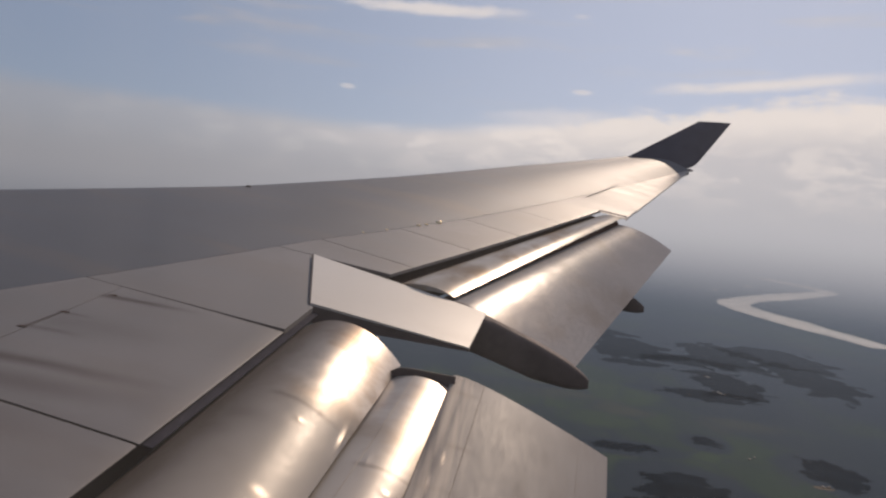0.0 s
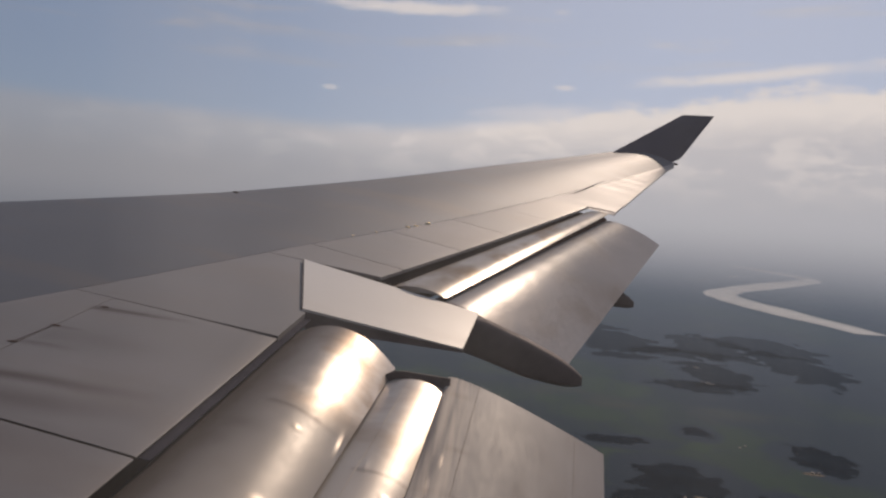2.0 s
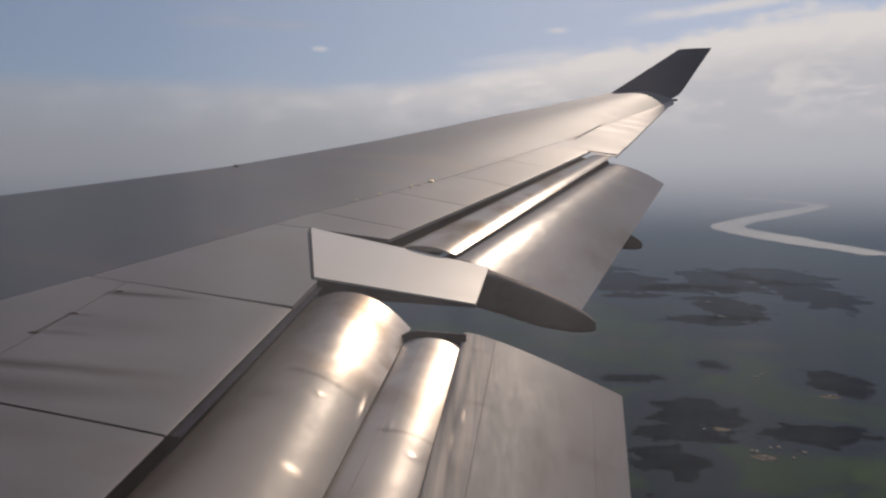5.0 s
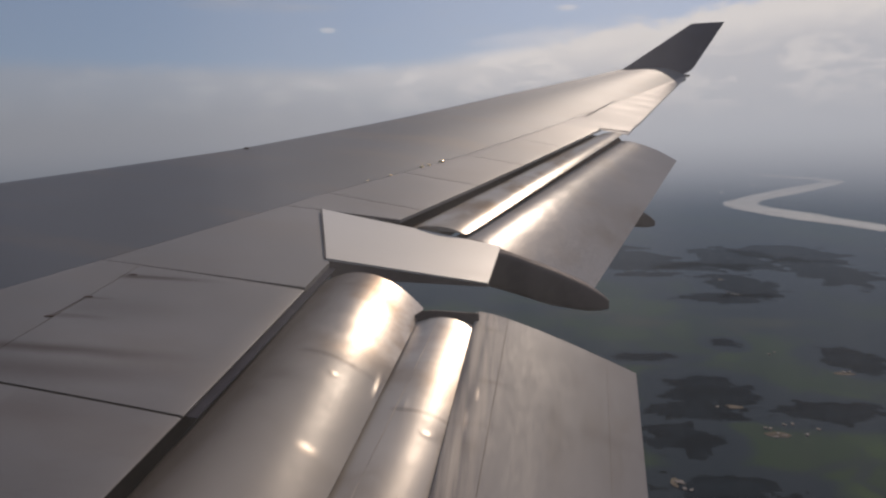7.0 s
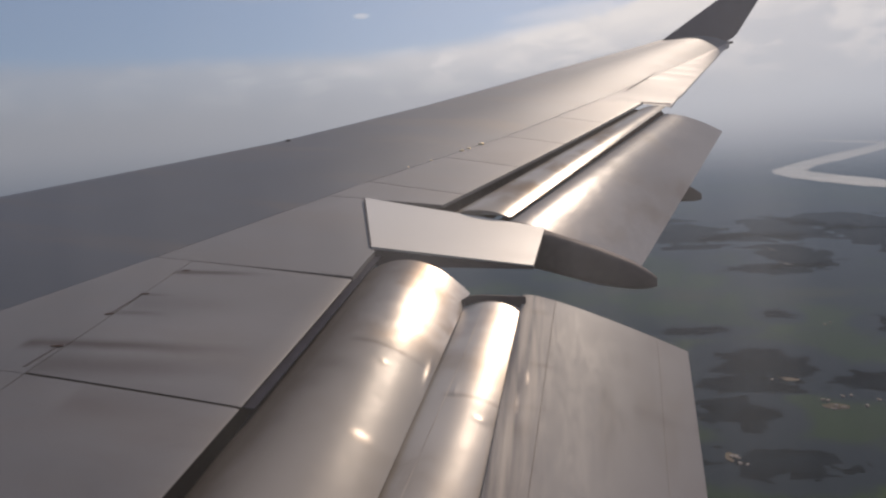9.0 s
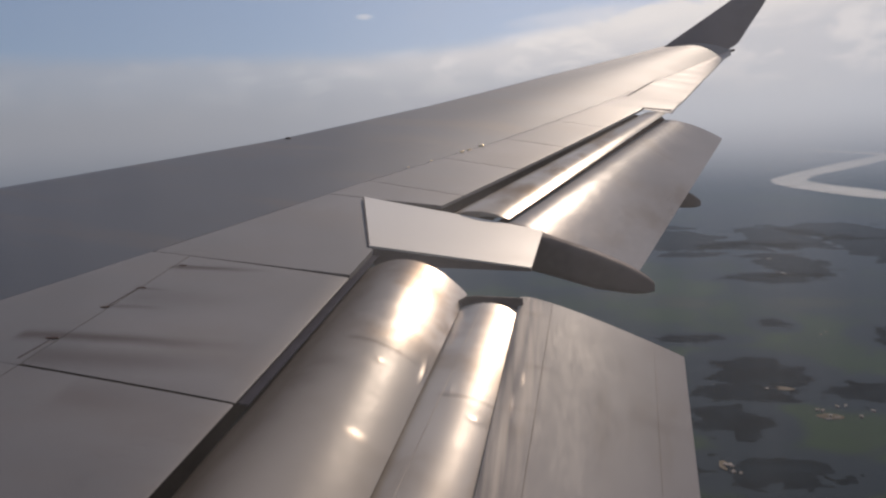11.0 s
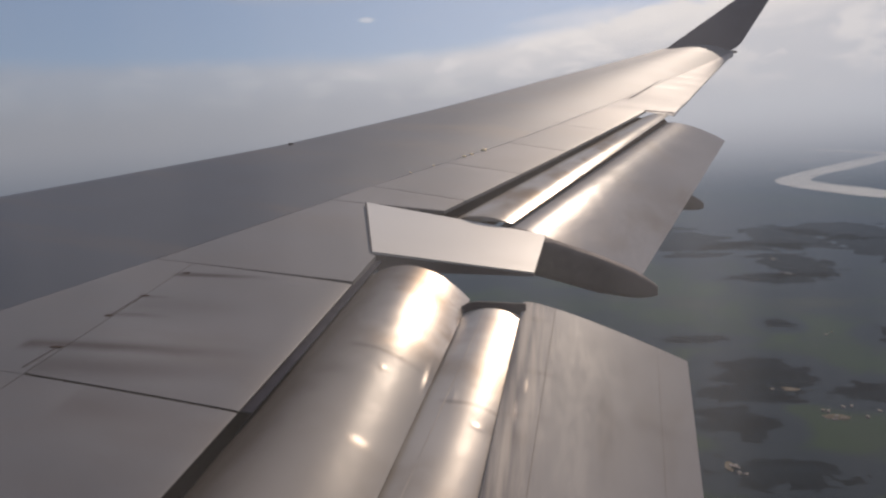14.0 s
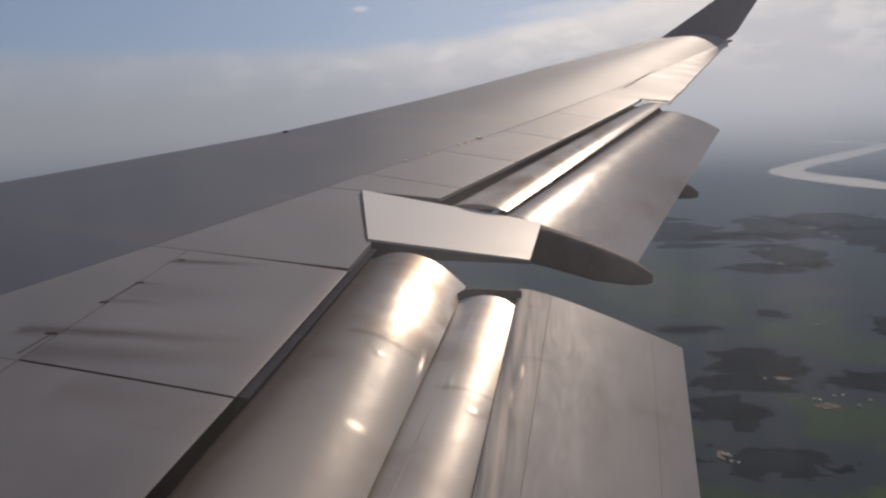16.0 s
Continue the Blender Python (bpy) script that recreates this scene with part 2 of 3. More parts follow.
MAT_AILERON = skin("warm_grey_paint", (0.55, 0.505, 0.45), (0.48, 0.44, 0.39), 0.45, 0.1, 0.2, 0.06, (0.28, 0.235, 0.195), grain=(0.4, 1.5, 1.0))
# near-black: the shade of the recesses behind the flaps is in this colour
MAT_COVE = plain("dark_recess_brown", (0.052, 0.024, 0.017), 0.9, shine=0.04)
MAT_FAIRING = plain("brown_grey_fairing_paint", (0.100, 0.074, 0.069), 0.7, 0.0, 0.35, 2.5)
MAT_WINGLET = plain("navy_winglet_paint", (0.044, 0.043, 0.062), 0.45, 0.0, 0.2, 2.0)
MAT_SEAL = plain("black_rubber_seal", (0.075, 0.062, 0.064), 0.75)
MAT_EDGE = plain("blue_grey_seal", (0.034, 0.031, 0.042), 0.8, shine=0.06)
MAT_STAIN = plain("brown_seam_grime", (0.17, 0.135, 0.105), 0.7, 0.0, 0.5, 9.0)
MAT_CHROME = plain("polished_metal", (0.86, 0.66, 0.40), 0.32, 1.0, 0.1)


def make_glass():
    m, k, b, out = material("dusty_window_acrylic")
    p = place_of(k)
    clear = k.add("ShaderNodeBsdfTransparent")
    film = k.add("ShaderNodeBsdfTranslucent")
    film.inputs[0].default_value = (0.85, 0.85, 0.85, 1)
    mixed = k.add("ShaderNodeMixShader")
    dust = k.noise(p, 45.0, 4.0, 0.55, (1.0, 1.0, 0.14))
    x, y, z = k.split(p)
    veil_shape = k.math("MULTIPLY", k.math("MULTIPLY", k.step(x, -0.01, 0.09, 1.0, 0.62), k.step(x, -0.11, -0.015, 0.50, 1.1)), k.step(z, -0.06, 0.06, 0.64, 1.40))     # dust thinner round the rim and below, so the glare veil sits mid-pane
    k.put(mixed.inputs[0], k.math("MULTIPLY", k.line(dust, 0.3, 0.75, 0.014, 0.040), veil_shape))
    k.put(mixed.inputs[1], clear.outputs[0])
    k.put(mixed.inputs[2], film.outputs[0])
    k.put(out.inputs[0], mixed.outputs[0])
    k.tree.nodes.remove(b)
    return m


MAT_GLASS = make_glass()


# ---- building ----
def part(name, bm, mat, parent=None, label="", smooth=40.0):
    bmesh.ops.recalc_face_normals(bm, faces=bm.faces[:])
    limit = radians(smooth)
    for f in bm.faces:
        f.smooth = True
    for e in bm.edges:
        if len(e.link_faces) == 2 and e.calc_face_angle(0.0) > limit:
            e.smooth = False
    me = bpy.data.meshes.new(name)
    bm.to_mesh(me)
    bm.free()
    me.materials.append(mat)
    ob = new(name, me)
    if parent is not None:
        ob.parent = parent
    if label:
        ob["label"] = label
    return ob


def loft(rings, closed=True, caps=True):
    """A body through rings of points, all with the same number of points."""
    bm = bmesh.new()
    rows = [[bm.verts.new(p) for p in r] for r in rings]
    n = len(rows[0])
    for a, b in zip(rows, rows[1:]):
        for i in range(n if closed else n - 1):
            j = (i + 1) % n
            bm.faces.new((a[i], a[j], b[j], b[i]))
    if caps and closed:
        bm.faces.new(rows[0])
        bm.faces.new(rows[-1][::-1])
    return bm


def lerp(a, b, t):
    return Vector(a).lerp(Vector(b), t)


def along(table, y):
    """Piecewise linear reading of (y, value) pairs, carried on past both ends."""
    for (y0, v0), (y1, v1) in zip(table, table[1:]):
        if y <= y1 or (y1, v1) == table[-1]:
            return v0 + (v1 - v0) * (y - y0) / (y1 - y0)


SA, SX, SY, SYY = -4.224, -0.1385, 0.1999, 0.001884


def top_z(x, y):
    return SA + SX * x + SY * y + SYY * y * y


# plan of the wing: x against y along each line
CREST = ((3.3, -15.6), (12.2, -8.22), (16.04, -5.20), (19.65, -2.85), (23.82, -0.30), (27.0, 1.85), (29.45, 3.52))
BORDER = ((3.3, -9.3), (9.3, -5.81), (14.0, -3.23), (17.45, -1.07), (20.3, 0.53), (24.5, 2.88), (29.6, 5.80))
HINGE_IN = ((3.3, -5.35), (8.5, -4.79), (10.9, -4.47))
TE_IN = ((3.3, -3.30), (7.2, -2.89), (11.65, -2.40))
TE_OUT = ((13.35, -1.83), (20.93, 1.95))
TE_TIP = ((20.98, 2.62), (21.6, 2.82), (25.0, 4.05), (28.7, 5.45), (29.9, 5.93))


def sheet(plan, nu, nv, thick, lift=0.0, round_by=0.001, drop=0.0):
    """A panel that follows the wing's upper surface: plan(u, v) gives x, y; the upper rim is eased."""
    bm = bmesh.new()
    top, low = [], []
    for i in range(nu + 1):
        top.append([])
        low.append([])
        for j in range(nv + 1):
            x, y = plan(i / nu, j / nv)
            low_by = drop * (i / nu) ** 2
            rim = i in (0, nu) or j in (0, nv)
            top[-1].append(bm.verts.new((x, y, top_z(x, y) + lift - low_by - (round_by if rim else 0.0))))
            low[-1].append(bm.verts.new((x, y, top_z(x, y) + lift - low_by - thick)))
    for i in range(nu):
        for j in range(nv):
            bm.faces.new((top[i][j], top[i + 1][j], top[i + 1][j + 1], top[i][j + 1]))
            bm.faces.new((low[i][j], low[i][j + 1], low[i + 1][j + 1], low[i + 1][j]))
    for i in range(nu):
        bm.faces.new((top[i][0], low[i][0], low[i + 1][0], top[i + 1][0]))
        bm.faces.new((top[i][nv], top[i + 1][nv], low[i + 1][nv], low[i][nv]))
    for j in range(nv):
        bm.faces.new((top[0][j], top[0][j + 1], low[0][j + 1], low[0][j]))
        bm.faces.new((top[nu][j], low[nu][j], low[nu][j + 1], top[nu][j + 1]))
    return bm


def inset_steps(n, edge=0.012):
    """Steps 0..1 with a narrow first and last cell."""
    return [0.0, edge] + [edge + (1 - 2 * edge) * i / n for i in range(1, n)] + [1 - edge, 1.0]


def span_panel(y0, y1, front, back, thick=0.07, gap=0.02, nu=6, nv=10, lift=0.0, skew=(0.0, 0.0), drop=0.0):
    """A panel between two lines of the plan, from y0 to y1, less a gap all round. skew: how far its aft end sits inboard."""
    us, vs = inset_steps(nu), inset_steps(nv)

    def plan(u, v):
        u, v = us[round(u * (len(us) - 1))], vs[round(v * (len(vs) - 1))]
        y = y0 + gap + (y1 - y0 - 2 * gap) * v - (skew[0] + (skew[1] - skew[0]) * v) * u
        a, b = along(front, y) + gap, along(back, y)
        return a + (b - a) * u, y
    return sheet(plan, len(us) - 1, len(vs) - 1, thick, lift, drop=drop)


wing = tagged(new("aircraft_wing"), "grey airliner wing with extended bare-metal flaps and dark winglet", "aircraft wing")


def make_box():
    rings = []
    ys = [2.3 + (29.75 - 2.3) * i / 60 for i in range(61)]
    for y in ys:
        xc, xb = along(CREST, y) + 0.12, along(BORDER, y)
        taper = (30.5 - y) / 27.0
        nose, deep = 0.35 + 0.55 * taper, 0.22 + 0.95 * taper
        ring = []
        for i in range(13):                                   # rounded nose, from below to the top
            a = math.pi * (1.0 - i / 12)
            x = xc - nose * math.sin(a)
            ring.append((x, y, top_z(xc, y) + SX * (x - xc) - deep * 0.5 + deep * 0.5 * math.cos(math.pi - a)))
        ring = ring if ring[0][2] < ring[-1][2] else ring[::-1]
        for i in range(1, 13):
            x = xc + (xb - xc) * i / 12
            ring.append((x, y, top_z(x, y) + 0.17 * (y / 30.0) ** 1.6 * math.sin(math.pi * (i / 12) ** 1.25)))
        ring.append((xb, y, top_z(xb, y) - deep * 0.75))
        rings.append(ring)
    return loft(rings)


part("wing_box", make_box(), MAT_BOX, wing, "dark grey coated wing box skin", 50)


def make_spar(y0, y1, back, depth, n=24, under=0.30):
    """The structure below the panels, from the box to just short of the trailing line."""
    rings = []
    for i in range(n + 1):
        y = y0 + (y1 - y0) * i / n
        a, b = along(BORDER, y) + 0.01, along(back, y)
        taper = (31 - y) / 27.0
        rings.append([(a, y, top_z(a, y) - under), (b, y, top_z(b, y) - under), (b, y, top_z(b, y) - under - depth * taper), (a, y, top_z(a, y) - 0.35 - depth * 1.2 * taper)])
    return loft(rings)


def shift(table, by):
    return tuple((y, x + by) for y, x in table)


part("rear_spar", make_spar(2.3, 11.7, shift(TE_IN, -0.40), 1.2), MAT_COVE, wing, "wall behind the flaps, darkened for the shade of the recess")
part("rear_spar", make_spar(11.7, 13.3, ((11.7, -2.7), (13.3, -3.2)), 0.55, 8), MAT_COVE, wing, "wall behind the flaps, darkened for the shade of the recess")
part("rear_spar", make_spar(13.3, 21.1, shift(TE_OUT, -0.06), 0.75, under=0.21), MAT_COVE, wing, "wall behind the flaps, darkened for the shade of the recess")

# fixed panels and spoilers
ROOT = 2.3
AIL_BACK = ((10.86, -2.487), (11.65, -2.40), (11.66, -2.47), (13.38, -2.97))
part("fixed_panel", span_panel(ROOT, 8.36, BORDER, HINGE_IN, 0.30, 0.004), MAT_PANEL, wing)
part("fixed_panel", span_panel(8.36, 10.86, BORDER, HINGE_IN, 0.30, 0.003), MAT_PANEL, wing)
part("fixed_panel", span_panel(10.86, 13.42, BORDER, AIL_BACK, 0.20, 0.008, 8, 30), MAT_PANEL, wing)
for y0, y1 in ((ROOT, 5.6), (5.6, 8.36), (8.36, 10.86)):
    part("spoiler", span_panel(y0, y1, HINGE_IN, TE_IN, 0.010, 0.014, 8, 10, 0.004, (0.05 * (y0 > 5), 0.05 * (y1 < 9)), 0.03), MAT_PANEL, wing)
for y0, y1 in ((13.42, 14.2), (14.2, 15.78), (15.78, 17.4), (17.4, 19.15), (19.15, 20.98)):
    part("spoiler", span_panel(y0, y1, BORDER, TE_OUT, 0.05, 0.008, 8, 8, 0.0, (0.25 * (y0 > 14), 0.25 * (y1 < 20))), MAT_PANEL, wing)
part("fixed_panel", span_panel(20.98, 22.1, BORDER, TE_TIP, 0.006, 0.006, drop=0.10), MAT_TIP, wing)
part("aileron", span_panel(22.1, 28.5, BORDER, TE_TIP, 0.006, 0.006, 8, 24, drop=0.12), MAT_TIP, wing, "light grey outer aileron")
part("fixed_panel", span_panel(28.5, 29.85, BORDER, TE_TIP, 0.006, 0.006, drop=0.12), MAT_TIP, wing)


def foil_point(inner, outer, v, s, top, droop):
    """A point of a flap's upper (top > 0) or lower (top < 0) surface, v along the span and s along the chord."""
    thick = 5 * (0.2969 * math.sqrt(s) - 0.126 * s - 0.3516 * s * s + 0.2843 * s ** 3 - 0.1036 * s ** 4)
    n, t = lerp(inner[0], outer[0], v), lerp(inner[1], outer[1], v)
    c = t - n
    up = Vector((-c.z, 0, c.x)).normalized() * c.length
    return n + c * s + up * (thick * top + (droop[0] + (droop[1] - droop[0]) * v) * 4 * s * (1 - s))


def foil(inner, outer, top, bottom, droop, ns=20, nv=18, v0=0.0, v1=1.0):
    """A flap section swept from its inner to its outer end. inner, outer: nose and tail points; droop: camber at both ends."""
    rings = []
    cut = [(1 - math.cos(math.pi * i / ns)) / 2 for i in range(ns + 1)]
    for j in range(nv + 1):
        v = v0 + (v1 - v0) * j / nv
        rings.append([foil_point(inner, outer, v, s, top, droop) for s in cut] + [foil_point(inner, outer, v, s, -bottom, droop) for s in cut[-2:0:-1]])
    return loft(rings)


def reach(a, b, y):
    """The point at y on the line through a and b."""
    a, b = Vector(a), Vector(b)
    return a + (b - a) * ((y - a.y) / (b.y - a.y))


def ribbon(ends, v0, s0, v1, s1, top, droop, wide, n=16, lift=0.003):
    """A thin seam laid on a flap's upper surface."""
    pts = [foil_point(ends[0], ends[1], v0 + (v1 - v0) * i / n, s0 + (s1 - s0) * i / n, top, droop) + Vector((0, 0, lift)) for i in range(n + 1)]
    rings = []
    for i, p in enumerate(pts):
        d = (pts[min(i + 1, n)] - pts[max(i - 1, 0)]).normalized()
        w = d.cross(Vector((0, 0, 1))).normalized() * wide / 2
        rings.append([p - w, p + w, p + w * 0.8 - Vector((0, 0, 0.012)), p - w * 0.8 - Vector((0, 0, 0.012))])
    return loft(rings)


def flap(name, nose_in, tail_in, nose_out, tail_out, y_in, top, bottom, droop, mat, label, seams=(), rib=False):
    ends = ((reach(nose_in, nose_out, y_in), reach(tail_in, tail_out, y_in)), (Vector(nose_out), Vector(tail_out)))
    ob = part(name, foil(ends[0], ends[1], top, bottom, droop), mat, wing, label, 60)
    for v0, s0, v1, s1, wide, seam_mat in seams:
        part("seam", ribbon(ends, v0, s0, v1, s1, top, droop, wide), seam_mat, ob)
    if rib:
        # dark slice over the flap's end, for the shade on its inboard side
        part("end_shade", foil(ends[0], ends[1], top * 1.02, bottom * 1.3, droop, nv=2, v0=-0.008, v1=-0.0004), MAT_FAIRING, ob, "flat slice on the flap's end, darkened for its shaded side")
    return ob


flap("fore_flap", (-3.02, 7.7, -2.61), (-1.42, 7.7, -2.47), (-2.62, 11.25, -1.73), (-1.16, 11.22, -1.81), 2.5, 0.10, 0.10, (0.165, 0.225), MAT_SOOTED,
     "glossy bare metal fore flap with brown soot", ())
flap("mid_flap", (-1.78, 8.0, -2.73), (-0.52, 8.0, -2.76), (-1.52, 10.85, -2.18), (-0.28, 10.82, -2.09), 2.5, 0.10, 0.10, (0.205, 0.205), MAT_FLAP,
     "glossy bare metal middle flap", ((0.60, 0.42, 1.0, 0.50, 0.006, MAT_AFT), (0.735, 0.20, 1.0, 0.24, 0.01, MAT_AILERON)))
flap("aft_flap", (-0.66, 8.6, -2.40), (1.02, 8.6, -2.83), (-0.53, 11.14, -1.845), (1.26, 10.80, -2.45), 2.5, 0.075, 0.08, (0.0, 0.0), MAT_AFT,
     "worn grey aft flap with drooping edge", ((0.1, 0.20, 1.0, 0.20, 0.005, MAT_STAIN), (0.1, 0.83, 1.0, 0.82, 0.002, MAT_STAIN)))
flap("fore_flap", (-1.95, 13.28, -1.31), (-0.78, 13.28, -1.17), (1.70, 20.88, 0.19), (2.48, 20.86, 0.37), 13.28, 0.10, 0.10, (0.13, 0.13), MAT_OUTER,
     "glossy bare metal fore flap")
flap("aft_flap", (-0.85, 13.30, -1.25), (1.07, 13.40, -1.98), (2.36, 20.88, 0.18), (3.72, 20.66, -0.29), 13.30, 0.12, 0.14, (-0.02, 0.03), MAT_WORN,
     "worn grey aft flap with bright nose", (), True)


def make_end_plate():
    """An upright rib with a flat upper edge, closing the gap between the fore and aft flaps."""
    low = [(-1.22, -2.16), (-0.48, -2.16)]
    high = [(-0.48, -1.80), (-0.70, -1.785), (-1.00, -1.765), (-1.14, -1.775), (-1.22, -1.82)]
    return loft([[(x, y, z) for x, z in low + high] for y in (10.90, 10.93)])


part("end_plate", make_end_plate(), MAT_FAIRING, wing, "dark plate closing the middle flap's end")


def make_slot_shade():
    """A dark web added for the slot's shade, from under the fore flap's tail down to the aft flap's nose."""
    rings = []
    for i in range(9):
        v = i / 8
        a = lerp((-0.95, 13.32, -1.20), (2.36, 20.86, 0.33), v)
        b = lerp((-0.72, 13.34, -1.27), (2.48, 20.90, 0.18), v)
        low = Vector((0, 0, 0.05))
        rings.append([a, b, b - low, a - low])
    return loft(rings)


part("slot_shade", make_slot_shade(), MAT_COVE, wing, "dark web added for the shade in the slot between the flaps")


def make_aileron(high, low):
    a, b = Vector((-2.457, 11.688, -1.264)), Vector((-0.423, 11.963, -1.642))
    c, d = Vector((-0.292, 13.185, -1.33)), Vector((-2.952, 13.352, -0.769))
    rings = []
    for j in range(9):
        v = j / 8
        n, t = lerp(a, d, v), lerp(b, c, v)
        ring = [n + (t - n) * u - Vector((0, 0, high)) for u in (0, 0.01, 0.25, 0.5, 0.75, 0.99, 1)]
        ring += [n + (t - n) * u - Vector((0, 0, high + 0.02 + low * (1 - u))) for u in (1, 0.5, 0)]
        rings.append(ring)
    return loft(rings)


ail = part("aileron", make_aileron(0.0, 0.012), MAT_AILERON, wing, "warm grey inner aileron between the flaps", 30)
# dark lower body stands in for the shade on the inboard face
part("core", make_aileron(0.034, 0.20), MAT_FAIRING, ail, "aileron side, darkened for the shade on its inboard face")


def strip(a, b, wide, high, lift=0.0):
    """A thin ridge from a to b."""
    a, b = Vector(a), Vector(b)
    w = (b - a).cross(Vector((0, 0, 1))).normalized() * wide / 2
    u = Vector((0, 0, 1))
    rings = []
    for p in (a, lerp(a, b, 0.5), b):
        p = p + u * lift
        rings.append([p - w, p - w * 0.6 + u * high, p + w * 0.6 + u * high, p + w, p + w * 0.9 - u * high, p - w * 0.9 - u * high])
    return loft(rings)


part("hinge_seal", strip((-2.47, 11.72, -1.259), (-2.96, 13.34, -0.775), 0.030, 0.006), MAT_SEAL, wing, "dark rubber strip at the aileron hinge")


def canoe(stations, y0, y1, wide):
    """A fairing shaped like a canoe: stations of x, height of the middle, half height."""
    rings = []
    x0, x1 = stations[0][0], stations[-1][0]
    n = 24
    for i in range(n + 1):
        x = x0 + (x1 - x0) * (1 - math.cos(math.pi * i / n)) / 2
        z = along(tuple((p[0], p[1]) for p in stations), x)
        r = max(0.012, along(tuple((p[0], p[2]) for p in stations), x))
        y = y0 + (y1 - y0) * (x - x0) / (x1 - x0)
        w = wide * min(1.0, r / 0.2)
        rings.append([(x, y + w * math.copysign(abs(math.cos(q)) ** 0.4, math.cos(q)), z + r * math.copysign(abs(math.sin(q)) ** 0.4, math.sin(q)))
                      for q in [2 * math.pi * (m + 0.5) / 20 for m in range(20)]])
    return loft(rings)


part("flap_track_fairing", canoe(((-2.0, -1.28, 0.03), (-1.4, -1.50, 0.12), (-0.8, -1.60, 0.20), (-0.3, -1.645, 0.285), (0.42, -1.895, 0.265), (0.87, -2.035, 0.20), (1.03, -2.09, 0.155), (1.15, -2.13, 0.11), (1.23, -2.16, 0.06)), 13.08, 13.10, 0.19),
     MAT_FAIRING, wing, "brown-grey pointed fairing under the flap", 60)
part("flap_track_fairing", canoe(((-0.3, -0.72, 0.03), (0.8, -0.92, 0.26), (1.7, -1.21, 0.28), (2.4, -1.45, 0.22), (2.75, -1.55, 0.14), (2.90, -1.60, 0.06)), 18.7, 18.87, 0.20),
     MAT_FAIRING, wing, "brown-grey pointed fairing under the flap", 60)


def make_winglet():
    a, b = Vector((3.606, 29.505, 2.812)), Vector((5.90, 30.10, 2.65))
    k, c, d = Vector((6.20, 30.20, 2.80)), Vector((7.553, 31.217, 4.61)), Vector((6.358, 31.184, 4.581))
    rings = []
    for j in range(13):
        v = j / 12
        n = lerp(a, d, v)
        t = lerp(b, k, v / 0.12) if v < 0.12 else lerp(k, c, (v - 0.12) / 0.88)
        side = Vector((0, 0.80, -0.60)) * (0.17 * (1 - 0.6 * v))
        chord = t - n
        ring = []
        for s in (0, 0.03, 0.12, 0.3, 0.6, 1.0):
            ring.append(n + chord * s - side * 0.1 * math.sin(math.pi * s) )
        for s in (0.6, 0.3, 0.12, 0.03):
            ring.append(n + chord * s + side * math.sqrt(s) * (1 - s) * 2.2)
        rings.append(ring)
    return loft(rings)


part("winglet", make_winglet(), MAT_WINGLET, wing, "dark navy winglet swept up and back", 50)


def dome(x, y, z, a, b, c, turn=0.0):
    """A low half egg of half sizes a, b and height c."""
    bm = bmesh.new()
    bmesh.ops.create_uvsphere(bm, u_segments=14, v_segments=8, radius=1.0)
    bm.transform(pose(x, y, z, 0, 0, turn) @ Matrix.Diagonal((a, b, c, 1)))
    return bm


def on_top(x, y, lift=0.0):
    return x, y, top_z(x, y) + lift


# hinge fittings along the spoiler line, with their stained ends
for x, y, long in ((-4.43, 10.59, 0.12), (-4.58, 9.96, 0.12), (-4.70, 9.48, 0.11), (-4.82, 8.82, 0.15)):
    part("hinge_fitting", dome(*on_top(x, y), long * 0.5, 0.020, 0.010, 8), MAT_COVE, wing)
part("hinge_line", strip(on_top(-4.69, 9.48), on_top(-4.60, 9.98), 0.026, 0.004), MAT_SEAL, wing)
part("hinge_line", strip(on_top(-4.88, 8.45), on_top(-4.80, 8.85), 0.030, 0.004), MAT_SEAL, wing)
part("hinge_line", strip(on_top(1.70, 22.10, 0.01), on_top(2.93, 24.88, 0.01), 0.03, 0.005), MAT_EDGE, wing)
part("hinge_line", strip(on_top(2.95, 24.95, 0.01), on_top(4.42, 28.45, 0.01), 0.03, 0.006), MAT_EDGE, wing)
part("seal_plate", span_panel(8.38, 11.62, shift(TE_IN, -0.03), shift(TE_IN, 0.085), 0.012, 0.0, 3, 16, -0.06), MAT_EDGE, wing, "blue-grey seal strip below the spoiler edge")
# dark strip laid in for the shade of the gap beside the flap
part("flap_end_gap", strip(on_top(1.93, 20.965), on_top(2.60, 20.965), 0.09, 0.012), MAT_SEAL, wing, "dark strip added for the shaded gap beside the flap end")
# bright studs on the outer wing
for x, y, r in ((-1.52, 16.72, 0.045), (-1.72, 16.40, 0.028), (-1.84, 16.22, 0.034), (-2.30, 15.52, 0.02), (-2.62, 15.05, 0.02)):
    part("stud", dome(*on_top(x, y), r * 1.4, r * 0.9, r * 0.8), MAT_CHROME, wing)
part("leading_edge_fitting", dome(*on_top(-5.14, 16.06, 0.006), 0.055, 0.035, 0.022, 30), MAT_SEAL, wing)
part("tip_light", dome(5.92, 29.88, 2.57, 0.15, 0.07, 0.05, 10), MAT_SEAL, wing, "dark tip light fairing")

# ---- fuselage round the eye ----


